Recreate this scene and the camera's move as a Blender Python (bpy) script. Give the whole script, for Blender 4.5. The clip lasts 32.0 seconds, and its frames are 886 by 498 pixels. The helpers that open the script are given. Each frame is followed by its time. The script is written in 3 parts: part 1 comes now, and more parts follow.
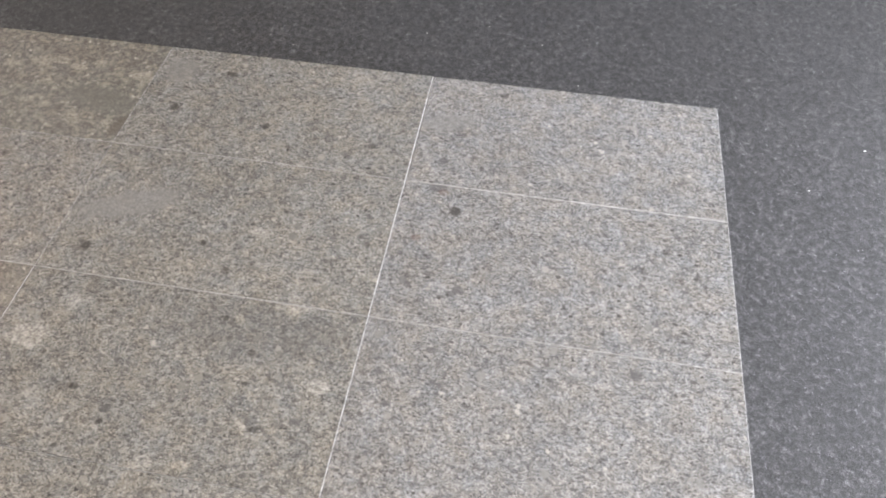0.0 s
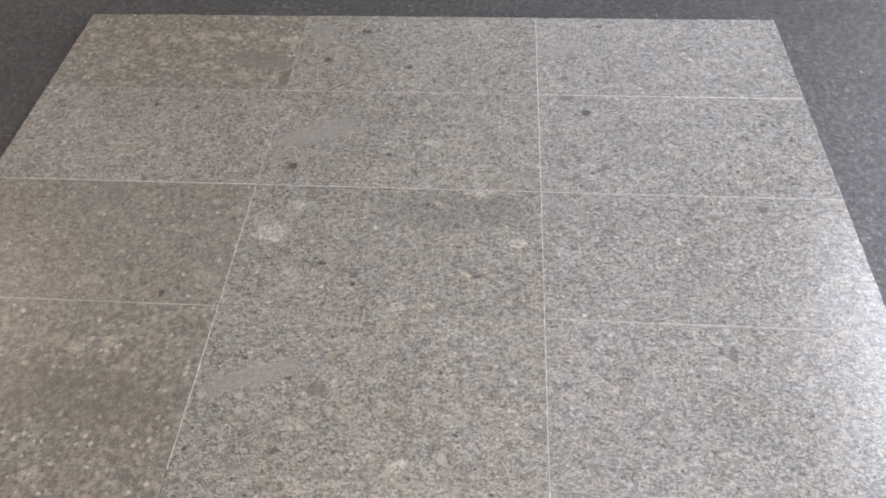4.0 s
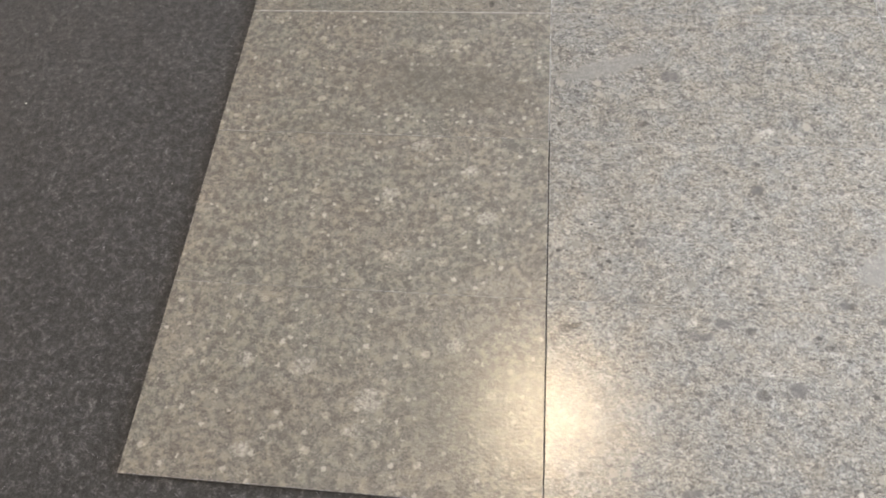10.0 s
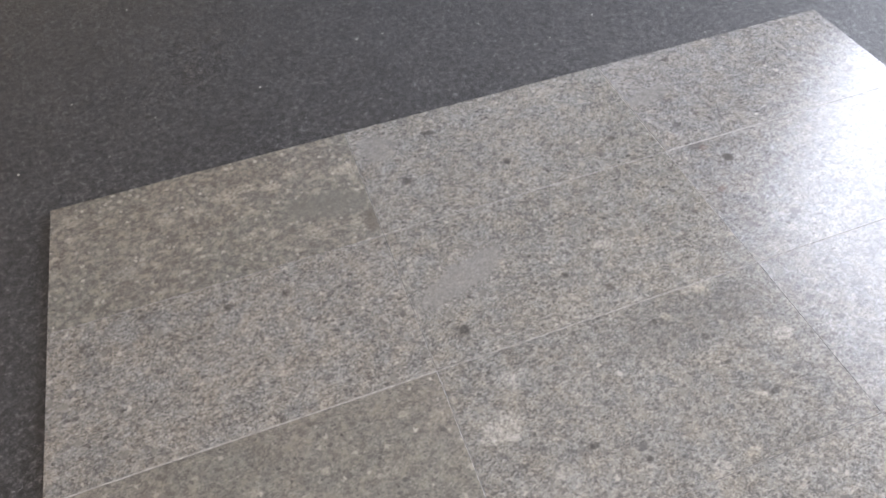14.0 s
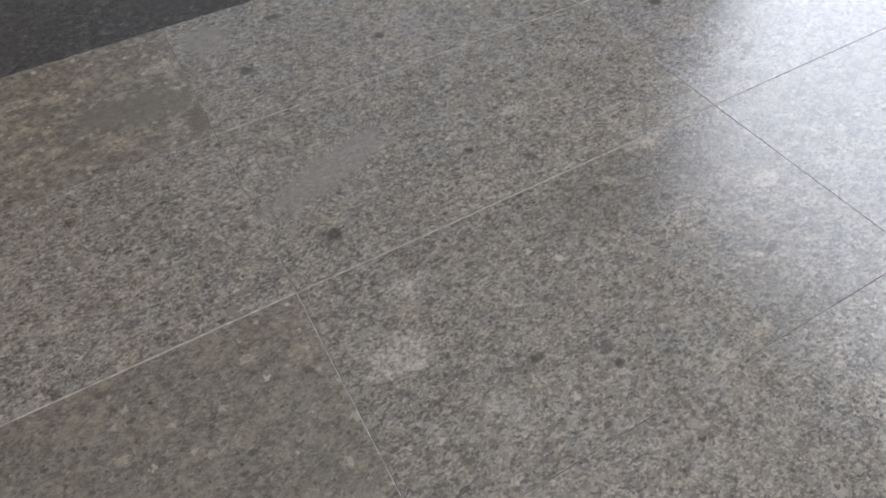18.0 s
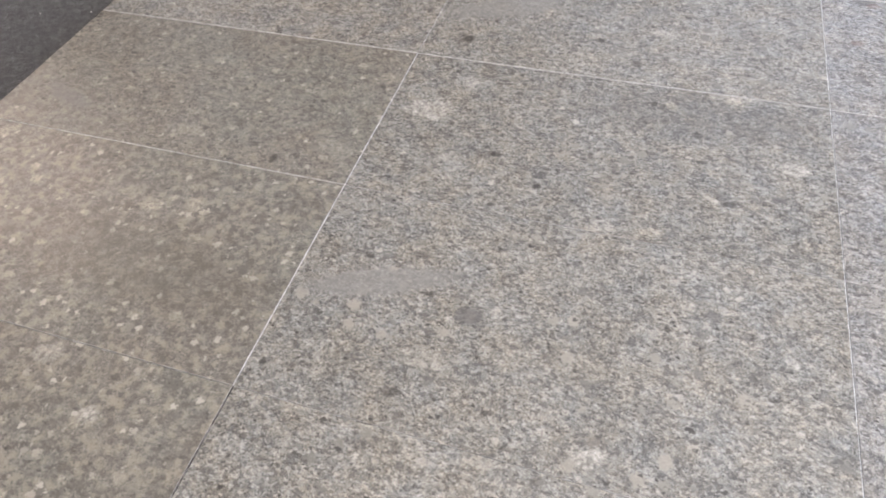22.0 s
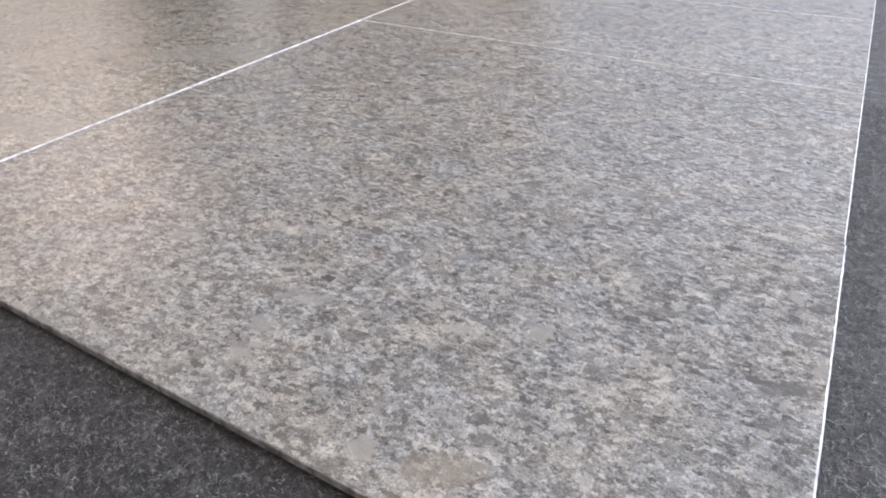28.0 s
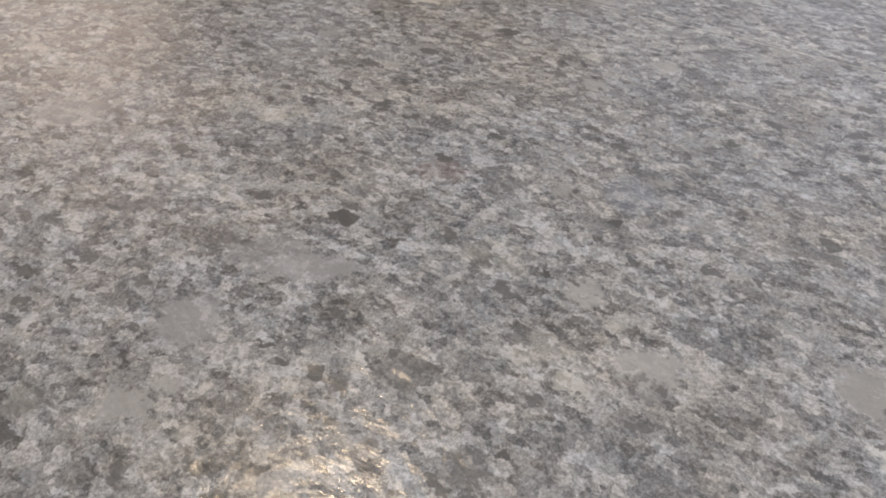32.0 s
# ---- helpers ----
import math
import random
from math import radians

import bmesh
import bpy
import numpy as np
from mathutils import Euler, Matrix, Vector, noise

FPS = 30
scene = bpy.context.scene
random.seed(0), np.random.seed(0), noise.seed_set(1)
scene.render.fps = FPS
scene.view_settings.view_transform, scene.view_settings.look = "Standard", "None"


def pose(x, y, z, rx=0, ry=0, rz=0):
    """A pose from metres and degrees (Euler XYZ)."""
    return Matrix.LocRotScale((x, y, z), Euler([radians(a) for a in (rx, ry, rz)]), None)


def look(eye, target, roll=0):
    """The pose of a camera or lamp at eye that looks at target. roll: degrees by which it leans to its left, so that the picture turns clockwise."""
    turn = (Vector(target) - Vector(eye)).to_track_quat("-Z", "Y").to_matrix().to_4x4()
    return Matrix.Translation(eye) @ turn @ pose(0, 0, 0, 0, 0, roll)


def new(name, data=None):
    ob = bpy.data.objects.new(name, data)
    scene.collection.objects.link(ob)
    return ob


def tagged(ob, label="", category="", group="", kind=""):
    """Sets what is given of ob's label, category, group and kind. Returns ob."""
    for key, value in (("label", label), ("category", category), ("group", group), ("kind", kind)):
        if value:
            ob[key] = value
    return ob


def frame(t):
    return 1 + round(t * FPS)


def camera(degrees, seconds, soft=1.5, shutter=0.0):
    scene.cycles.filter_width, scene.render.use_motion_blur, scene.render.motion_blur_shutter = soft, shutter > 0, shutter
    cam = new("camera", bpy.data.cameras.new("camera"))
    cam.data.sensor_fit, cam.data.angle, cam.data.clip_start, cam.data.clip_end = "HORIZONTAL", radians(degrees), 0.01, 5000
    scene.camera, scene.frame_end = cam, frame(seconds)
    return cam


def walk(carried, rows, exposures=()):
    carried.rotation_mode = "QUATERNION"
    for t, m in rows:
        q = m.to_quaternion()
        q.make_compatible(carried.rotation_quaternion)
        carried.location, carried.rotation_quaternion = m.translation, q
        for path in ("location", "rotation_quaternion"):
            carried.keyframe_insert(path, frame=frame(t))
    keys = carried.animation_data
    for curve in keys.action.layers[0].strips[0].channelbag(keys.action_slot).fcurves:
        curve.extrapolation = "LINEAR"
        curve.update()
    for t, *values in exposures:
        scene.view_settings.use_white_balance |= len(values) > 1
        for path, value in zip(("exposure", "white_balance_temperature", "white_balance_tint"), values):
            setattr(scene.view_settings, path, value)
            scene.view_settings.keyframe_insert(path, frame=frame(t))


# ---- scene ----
EXPOSURES = [(0.0, -0.74, 7300, 24), (3.0, -0.78, 7220, 25), (6.5, -0.83, 7090, 25), (9.0, -0.49, 7240, 21), (11.0, -0.52, 7140, 22), (13.0, -0.54, 7190, 24), (14.0, -0.74, 6940, 25), (14.5, -1.22, 6840, 27), (16.5, -1.55, 6790, 25), (18.0, -1.42, 7070, 23), (19.0, -1.20, 7090, 22), (20.0, -0.64, 6990, 23), (23.0, -0.52, 6940, 25), (24.0, -0.53, 6840, 23), (25.0, -0.77, 6890, 25), (26.0, -0.74, 6890, 24), (29.0, -0.86, 6940, 25), (30.0, -0.92, 6990, 25), (31.0, -1.00, 7070, 24), (32.0, -1.17, 7240, 24)]
# CAM-BEGIN
cam = camera(69.06, 32.0, soft=1.9)
walk(cam, [
    (0.0, pose(1.4135, 0.7175, 0.9405, 34.55, 0.29, 9.85)),
    (0.5, pose(1.3763, 0.7786, 0.8895, 36.03, -1.61, 12.84)),
    (1.0, pose(1.3246, 0.7915, 0.8763, 37.47, -1.01, 14.35)),
    (1.5, pose(1.2542, 0.7502, 0.8977, 37.97, -0.34, 14.62)),
    (2.0, pose(1.2009, 0.6876, 0.9092, 36.68, 1.38, 10.93)),
    (2.5, pose(1.1628, 0.5960, 0.9144, 36.18, 1.85, 7.42)),
    (3.0, pose(1.1030, 0.4848, 0.9460, 36.51, 1.19, 4.82)),
    (3.5, pose(1.1004, 0.4019, 0.9813, 35.86, 1.86, 4.61)),
    (5.5, pose(1.0581, 0.0352, 1.0508, 36.94, 2.79, 0.55)),
    (6.0, pose(1.0783, -0.0472, 1.0472, 36.18, 3.11, 1.91)),
    (6.5, pose(1.0969, -0.1353, 1.0347, 34.46, 4.03, 3.60)),
    (7.0, pose(1.0678, -0.2237, 1.0204, 33.93, 2.91, 4.68)),
    (7.5, pose(1.0078, -0.3123, 1.0018, 33.94, 2.05, 5.33)),
    (8.0, pose(0.9136, -0.3492, 1.0031, 33.94, 2.50, 9.05)),
    (8.5, pose(0.7962, -0.2995, 0.9774, 31.91, 2.84, 13.58)),
    (9.0, pose(0.7063, -0.2265, 0.9551, 29.02, 2.72, 14.98)),
    (9.5, pose(0.6127, -0.1600, 0.9468, 27.29, 4.12, 12.02)),
    (10.0, pose(0.5383, -0.0800, 0.9256, 26.67, 4.00, 4.99)),
    (10.5, pose(0.5067, 0.0163, 0.9283, 27.35, 4.46, 0.57)),
    (11.0, pose(0.4876, 0.1426, 0.9275, 27.16, 5.41, -1.74)),
    (11.5, pose(0.4578, 0.2627, 0.9502, 27.50, 4.38, -2.79)),
    (12.0, pose(0.3998, 0.3712, 0.9451, 30.05, 2.74, -7.00)),
    (12.5, pose(0.3793, 0.4724, 0.9383, 32.88, 1.50, -8.64)),
    (13.0, pose(0.3927, 0.5720, 0.9331, 35.16, 2.66, -8.12)),
    (13.5, pose(0.4131, 0.6682, 0.9463, 36.30, 2.56, -11.44)),
    (14.0, pose(0.4819, 0.7411, 0.9357, 37.51, 2.08, -19.67)),
    (14.5, pose(0.5980, 0.7717, 0.9389, 39.39, 2.47, -27.62)),
    (16.5, pose(0.7968, 0.8093, 0.7212, 42.33, 1.93, -43.15)),
    (17.0, pose(0.7436, 0.7979, 0.6293, 41.30, 2.38, -39.74)),
    (17.5, pose(0.6508, 0.7851, 0.5877, 40.04, 2.86, -34.57)),
    (18.0, pose(0.5588, 0.7649, 0.5646, 38.91, 2.08, -29.42)),
    (18.5, pose(0.4635, 0.7196, 0.5720, 38.88, 2.12, -23.94)),
    (19.0, pose(0.3861, 0.6546, 0.6096, 38.23, 2.13, -19.40)),
    (19.5, pose(0.3419, 0.5880, 0.6549, 39.69, 4.19, -13.04)),
    (20.0, look((0.409, 0.523, 0.619), (0.395, 1.767, -0.947), -4.4)),
    (20.5, pose(0.5229, 0.4903, 0.6002, 39.08, 2.50, 5.26)),
    (21.0, pose(0.6575, 0.4568, 0.5894, 38.30, 3.13, 8.45)),
    (21.5, pose(0.8188, 0.4082, 0.6109, 38.96, 2.82, 14.04)),
    (22.0, pose(0.9328, 0.3805, 0.5979, 38.82, 3.22, 17.36)),
    (22.5, pose(1.0113, 0.3288, 0.5969, 38.94, 3.09, 22.86)),
    (23.0, pose(1.0909, 0.2709, 0.5975, 43.14, 3.13, 23.24)),
    (23.5, pose(1.2066, 0.2078, 0.6037, 44.25, 3.11, 25.58)),
    (24.0, pose(1.3260, 0.1749, 0.5844, 45.19, 3.13, 31.72)),
    (24.5, pose(1.4509, 0.1081, 0.5315, 43.39, 3.07, 35.44)),
    (25.0, pose(1.5273, 0.0480, 0.4636, 48.19, 2.70, 33.71)),
    (25.5, pose(1.5939, 0.0061, 0.3971, 53.79, 0.84, 32.91)),
    (26.0, pose(1.6581, -0.0367, 0.3290, 56.02, 0.71, 30.72)),
    (26.5, pose(1.7053, -0.0652, 0.2756, 56.44, 2.12, 28.28)),
    (28.5, pose(1.7597, -0.1268, 0.2158, 55.99, 0.35, 30.63)),
    (29.0, pose(1.7649, -0.1152, 0.1918, 55.68, 0.34, 28.38)),
    (29.5, pose(1.7489, -0.0931, 0.1683, 52.49, 0.79, 27.51)),
    (30.0, pose(1.7284, -0.0707, 0.1474, 52.21, -0.36, 28.13)),
    (30.5, pose(1.7126, -0.0470, 0.1329, 51.43, -1.29, 28.52)),
    (31.0, pose(1.6934, -0.0287, 0.1355, 51.60, -0.08, 29.18)),
    (31.5, pose(1.6587, -0.0123, 0.1263, 48.57, -1.36, 31.08)),
    (32.0, pose(1.6321, 0.0062, 0.1129, 48.25, -1.14, 32.72)),
], exposures=EXPOSURES)
# CAM-END

# ---- world, daylight, lamps ----
world = bpy.data.worlds.new("sky")
scene.world = world
world.use_nodes = True
wn = world.node_tree
sky = wn.nodes.new("ShaderNodeTexSky")
sky.sky_type, sky.sun_disc = "NISHITA", False
sky.sun_elevation, sky.sun_rotation = radians(35), radians(200)
wn.links.new(sky.outputs[0], wn.nodes["Background"].inputs[0])
wn.nodes["Background"].inputs[1].default_value = 0.10

WINDOW = dict(x=3.1, y0=-0.2, y1=2.62, z0=0.05, z1=2.28)   # opening in the east wall
CEILING = 3.0
WARM, MILD, SOFT = (1.0, 0.87, 0.57), (1.0, 0.86, 0.66), (1.0, 0.91, 0.80)
# last two entries: unseen fill spots, added to brighten the south-facing tile edges
# second entry: an added washer, out of view, that brightens the west wall's reflection
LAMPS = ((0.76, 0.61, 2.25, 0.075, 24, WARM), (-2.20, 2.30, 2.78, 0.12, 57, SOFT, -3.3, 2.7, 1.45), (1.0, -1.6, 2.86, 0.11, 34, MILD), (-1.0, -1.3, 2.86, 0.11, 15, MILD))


def area(name, at, target, sx, sy, watts, colour, shape="RECTANGLE"):
    data = bpy.data.lights.new(name, "AREA")
    data.shape, data.size, data.size_y = shape, sx, sy
    data.energy, data.color = watts, colour
    ob = new(name, data)
    ob.matrix_world = look(at, target)
    return ob


wy, wz = (WINDOW["y0"] + WINDOW["y1"]) / 2, (WINDOW["z0"] + WINDOW["z1"]) / 2
area("window_daylight", (WINDOW["x"] + 0.10, wy, wz), (0, wy, wz), WINDOW["y1"] - WINDOW["y0"], WINDOW["z1"] - WINDOW["z0"], 345, (0.71, 0.865, 1.0))
# only the first of these is a known source, the other three are added
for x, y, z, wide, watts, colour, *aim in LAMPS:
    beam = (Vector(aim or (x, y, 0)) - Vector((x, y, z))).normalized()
    area("ceiling_or_fill_light", Vector((x, y, z)) + 0.012 * beam, Vector((x, y, z)) + beam, wide, wide, watts, colour, "DISK")


# ---- node helpers ----
class Nodes:
    def __init__(self, name):
        self.mat = bpy.data.materials.new(name)
        self.mat.use_nodes = True
        self.tree = self.mat.node_tree
        self.shader = self.tree.nodes["Principled BSDF"]
        self.place = self.node("ShaderNodeNewGeometry").outputs["Position"]

    def node(self, kind, **sockets):
        n = self.tree.nodes.new(kind)
        for key, value in sockets.items():
            self.set(n.inputs[key.replace("_", " ")], value)
        return n

    def set(self, socket, value):
        if isinstance(value, bpy.types.NodeSocket):
            self.tree.links.new(value, socket)
        else:
            if socket.type == "RGBA" and len(value) == 3:
                value = (*value, 1)
            socket.default_value = value

    def put(self, **sockets):
        for key, value in sockets.items():
            self.set(self.shader.inputs[key.replace("_", " ")], value)

    def math(self, op, a, b=0.0, clamp=False):
        n = self.tree.nodes.new("ShaderNodeMath")
        n.operation, n.use_clamp = op, clamp
        self.set(n.inputs[0], a), self.set(n.inputs[1], b)
        return n.outputs[0]

    def vec(self, op, a, b):
        n = self.tree.nodes.new("ShaderNodeVectorMath")
        n.operation = op
        self.set(n.inputs[0], a)
        self.set(n.inputs["Scale"] if op == "SCALE" else n.inputs[1], b)
        return n.outputs["Value"] if op in ("LENGTH", "DISTANCE") else n.outputs[0]

    def noise(self, at, scale, detail=2.0, rough=0.5, colour=False):
        n = self.node("ShaderNodeTexNoise", Vector=at, Scale=scale, Detail=detail, Roughness=rough)
        return n.outputs["Color" if colour else "Fac"]

    def cells(self, at, scale, spread=1.0):
        n = self.node("ShaderNodeTexVoronoi", Vector=at, Scale=scale, Randomness=spread)
        return n.outputs["Distance"], n.outputs["Color"]

    def split(self, colour):
        return self.node("ShaderNodeSeparateColor", Color=colour).outputs

    def span(self, value, low, high, to_low=0.0, to_high=1.0, smooth=False):
        n = self.node("ShaderNodeMapRange")
        n.interpolation_type = "SMOOTHSTEP" if smooth else "LINEAR"
        for k, v in zip(range(5), (value, low, high, to_low, to_high)):
            self.set(n.inputs[k], v)
        return n.outputs[0]

    def ramp(self, value, stops):
        n = self.node("ShaderNodeValToRGB", Fac=value)
        e = n.color_ramp.elements
        while len(e) < len(stops):
            e.new(0.5)
        for k, (p, c) in enumerate(stops):
            e[k].position = p
            e[k].color = (c, c, c, 1) if isinstance(c, float) else (*c, 1)
        return n.outputs["Color"]

    def mix(self, fac, a, b, blend="MIX"):
        n = self.tree.nodes.new("ShaderNodeMix")
        n.data_type, n.blend_type = "RGBA", blend
        self.set(n.inputs[0], fac), self.set(n.inputs[6], a), self.set(n.inputs[7], b)
        return n.outputs[2]

    def bump(self, height, strength, distance):
        return self.node("ShaderNodeBump", Height=height, Strength=strength, Distance=distance).outputs[0]


# ---- materials ----
def stone(name, tint, tone, cream, seed, marks):
    """Glazed stoneware with a breccia print. tint: colour; tone: lightness; cream: share of pale clasts;
    marks: (x, y, half length, half width, turn, colour, strength) of the large clasts in this tile's print."""
    s = Nodes(name)
    shift = (seed * 1.37 % 11, seed * 2.91 % 13, seed * 0.71 % 7)
    at = s.vec("ADD", s.place, shift)
    wobble = s.vec("SUBTRACT", s.noise(at, 240, 4, 0.6, True), (0.5, 0.5, 0.5))
    near = s.vec("ADD", at, s.vec("SCALE", wobble, 0.0085))
    far = s.vec("ADD", at, s.vec("SCALE", wobble, 0.013))
    # crushed stone: fragments, grains and grit, each piece of one tone; some fragments stay whole
    fray = s.vec("ADD", at, s.vec("SCALE", s.vec("SUBTRACT", s.noise(at, 520, 4, 0.6, True), (0.5, 0.5, 0.5)), 0.0036))
    p1 = s.split(s.cells(s.vec("MULTIPLY", near, (0.70, 1.08, 1.0)), 190)[1])
    p2 = s.split(s.cells(s.vec("ADD", s.vec("MULTIPLY", fray, (0.78, 1.12, 1.0)), (2.3, 0.9, 0.3)), 385)[1])
    p3 = s.split(s.cells(s.vec("MULTIPLY", fray, (0.86, 1.06, 1.0)), 780)[1])
    whole = s.math("MULTIPLY", s.math("GREATER_THAN", p1[1], 0.84), 0.7)
    loose = s.math("ADD", s.math("MULTIPLY", p1[0], 0.18), s.math("ADD", s.math("MULTIPLY", p2[0], 0.47), s.math("MULTIPLY", p3[0], 0.35)))
    solid = s.math("ADD", s.math("MULTIPLY", p1[0], 0.50), 0.25)
    grain = s.math("ADD", s.math("MULTIPLY", loose, s.math("SUBTRACT", 1.0, whole)), s.math("MULTIPLY", solid, whole))
    fine = s.math("ADD", s.math("MULTIPLY", s.noise(at, 900, 3, 0.65), 0.5), s.math("MULTIPLY", s.noise(at, 2300, 3, 0.7), 0.5))
    grain = s.math("ADD", grain, s.span(fine, 0.36, 0.64, -0.27, 0.27))
    grain = s.math("ADD", grain, s.span(s.noise(at, 9, 3, 0.55), 0.3, 0.7, -0.05, 0.05))
    grain = s.math("ADD", grain, s.span(s.noise(at, 70, 3, 0.6), 0.3, 0.7, -0.09, 0.09))
    base = s.ramp(grain, ((0.06, 0.056), (0.30, 0.113), (0.50, 0.178), (0.70, 0.254), (0.94, 0.37)))
    if cream > 0.1:
        much = min(1.0, cream / 0.24) ** 1.5
        base = s.mix(0.15 + 0.25 * much, base, (0.172, 0.172, 0.172))
        cloud = s.noise(near, 85, 4, 0.62)
        base = s.mix(s.span(cloud, 0.50, 0.64, 0, 0.78 * much), base, (0.31, 0.30, 0.28))
        base = s.mix(s.span(cloud, 0.48, 0.36, 0, 0.58 * much), base, (0.115, 0.113, 0.110))
        base = s.mix(1.0, base, s.mix(s.span(s.noise(at, 6, 2, 0.5), 0.38, 0.62), (1.015, 0.993, 0.955), (0.99, 1.003, 0.97)), "MULTIPLY")
    base = s.mix(1.0, base, tint, "MULTIPLY")
    hue = s.span(s.noise(at, 24, 3, 0.6), 0.35, 0.65)
    base = s.mix(0.25 if cream > 0.1 else 0.60, base, s.mix(hue, (1.06, 1.0, 0.90), (0.96, 1.0, 1.03)), "MULTIPLY")
    base = s.mix(0.12 if cream > 0.1 else 0.40, base, s.mix(p2[1], (1.08, 1.0, 0.90), (0.94, 1.0, 1.05)), "MULTIPLY")
    # smooth clasts
    d, c = s.cells(far, 46)
    r = s.split(c)
    pick = s.math("GREATER_THAN", r[0], 0.80)
    size = s.span(r[1], 0, 1, 0.12, 0.38)
    edge = s.span(s.math("SUBTRACT", size, d), -0.02, 0.05)
    clast = s.ramp(r[2], ((0.0, (0.13, 0.13, 0.126)), (0.5, (0.21, 0.206, 0.195)), (1.0, (0.30, 0.29, 0.27))))
    base = s.mix(s.math("MULTIPLY", s.math("MULTIPLY", pick, edge), 0.80), base, s.mix(1.0, clast, tint, "MULTIPLY"))
    # pale clasts
    d, c = s.cells(far, 84)
    r = s.split(c)
    pick = s.math("GREATER_THAN", r[0], 1 - cream)
    edge = s.span(s.math("SUBTRACT", s.span(r[1], 0, 1, 0.10, 0.42), d), -0.03, 0.06)
    base = s.mix(s.math("MULTIPLY", s.math("MULTIPLY", pick, edge), s.span(r[2], 0, 1, *((0.40, 0.90) if cream > 0.1 else (0.20, 0.65)))), base, (0.47, 0.445, 0.385))
    if cream > 0.1:
        d, c = s.cells(s.vec("ADD", s.vec("MULTIPLY", far, (0.8, 1.1, 1.0)), (1.9, 4.2, 0.7)), 48)
        r = s.split(c)
        edge = s.span(s.math("SUBTRACT", s.span(r[1], 0, 1, 0.12, 0.36), d), -0.04, 0.08)
        fac = s.math("MULTIPLY", s.math("GREATER_THAN", r[0], 1 - 0.9 * cream), s.math("MULTIPLY", edge, s.span(r[2], 0, 1, 0.25, 0.75)))
        base = s.mix(fac, base, s.mix(1.0, (0.44, 0.41, 0.34), s.ramp(grain, ((0.2, 0.75), (0.8, 1.15))), "MULTIPLY"))
    d, c = s.cells(s.vec("ADD", far, (3.1, 1.7, 0.4)), 190)
    r = s.split(c)
    pick = s.math("GREATER_THAN", r[0], 0.86)
    edge = s.span(s.math("SUBTRACT", s.span(r[1], 0, 1, 0.12, 0.48), d), -0.02, 0.10)
    base = s.mix(s.math("MULTIPLY", s.math("MULTIPLY", pick, edge), s.span(r[2], 0, 1, 0.10, 0.42)), base, s.mix(1.0, tint, (0.46, 0.45, 0.43), "MULTIPLY"))
    # dark chips
    for lean, scale, share, small, big in (((0.66, 1.12, 1.0), 210, 0.87, 0.20, 0.48), ((0.62, 1.10, 1.0), 124, 0.84, 0.16, 0.42), ((0.70, 1.05, 1.0), 70, 0.95, 0.16, 0.30)):
        d, c = s.cells(s.vec("ADD", s.vec("MULTIPLY", near, lean), (0.031 * scale, 0.4, 0.1)), scale)
        r = s.split(c)
        edge = s.span(s.math("SUBTRACT", s.span(s.math("POWER", r[1], 1.6), 0, 1, small, big), d), -0.01, 0.035)
        fac = s.math("MULTIPLY", s.math("MULTIPLY", s.math("GREATER_THAN", r[0], share), edge), s.span(r[2], 0, 1, 0.60, 0.98))
        base = s.mix(s.math("MULTIPLY", fac, 0.55 if cream > 0.2 else 1.0), base, s.mix(r[2], (0.105, 0.102, 0.094), (0.052, 0.049, 0.044)))
    # large clasts of this print
    crumble = s.vec("SCALE", s.vec("SUBTRACT", s.noise(at, 520, 3, 0.7, True), (0.5, 0.5, 0.5)), 0.006)

    def ragged(scale, reach):
        rough = s.vec("ADD", s.vec("SCALE", s.vec("SUBTRACT", s.noise(at, scale, 4, 0.7, True), (0.5, 0.5, 0.5)), reach), crumble)
        return s.vec("ADD", s.place, rough)

    small, medium, large = ragged(230, 0.011), ragged(100, 0.026), ragged(58, 0.060)
    broken = s.span(s.noise(at, 190, 5, 0.72), 0.41, 0.60, 0.10, 0.95)
    mottle = s.ramp(grain, ((0.25, 0.74), (0.75, 1.18)))
    for x, y, a, b, turn, colour, strength in marks:
        m = s.node("ShaderNodeMapping")
        m.vector_type = "TEXTURE"
        s.set(m.inputs["Vector"], small if b < 0.014 else medium if b < 0.022 else large)
        m.inputs["Location"].default_value = (x, y, 0)
        m.inputs["Rotation"].default_value = (0, 0, radians(turn))
        m.inputs["Scale"].default_value = (a, b, 1)
        off = s.vec("LENGTH", s.vec("MULTIPLY", m.outputs[0], (1, 1, 0)), (0, 0, 0))
        soft = 0.5 if b > 0.045 else 0.3
        fac = s.span(off, 1.0 + soft / 2, 1.0 - soft, 0, strength, True)
        if colour[0] > 0.3:
            fac = s.math("MULTIPLY", fac, broken)
        else:
            fac = s.math("MULTIPLY", fac, s.span(grain, 0.35, 0.80, *((1.0, 0.85) if colour[0] < 0.1 else (0.92, 0.62))))
        base = s.mix(fac, base, s.mix(1.0 if colour[0] > 0.3 else 0.3, colour, mottle, "MULTIPLY"))
    base = s.mix(1.0, base, (tone, tone, tone), "MULTIPLY")
    skin = s.noise(s.vec("MULTIPLY", at, (0.75, 1.1, 1.0)), 250, 4, 0.5)
    s.put(Base_Color=base, IOR=1.62, Roughness=s.span(s.noise(at, 45, 3), 0.3, 0.7, *((0.19, 0.26) if cream > 0.1 else (0.15, 0.20))),
          Normal=s.bump(s.math("ADD", skin, s.math("MULTIPLY", grain, 0.06)), 0.8, 0.00052))
    return s.mat


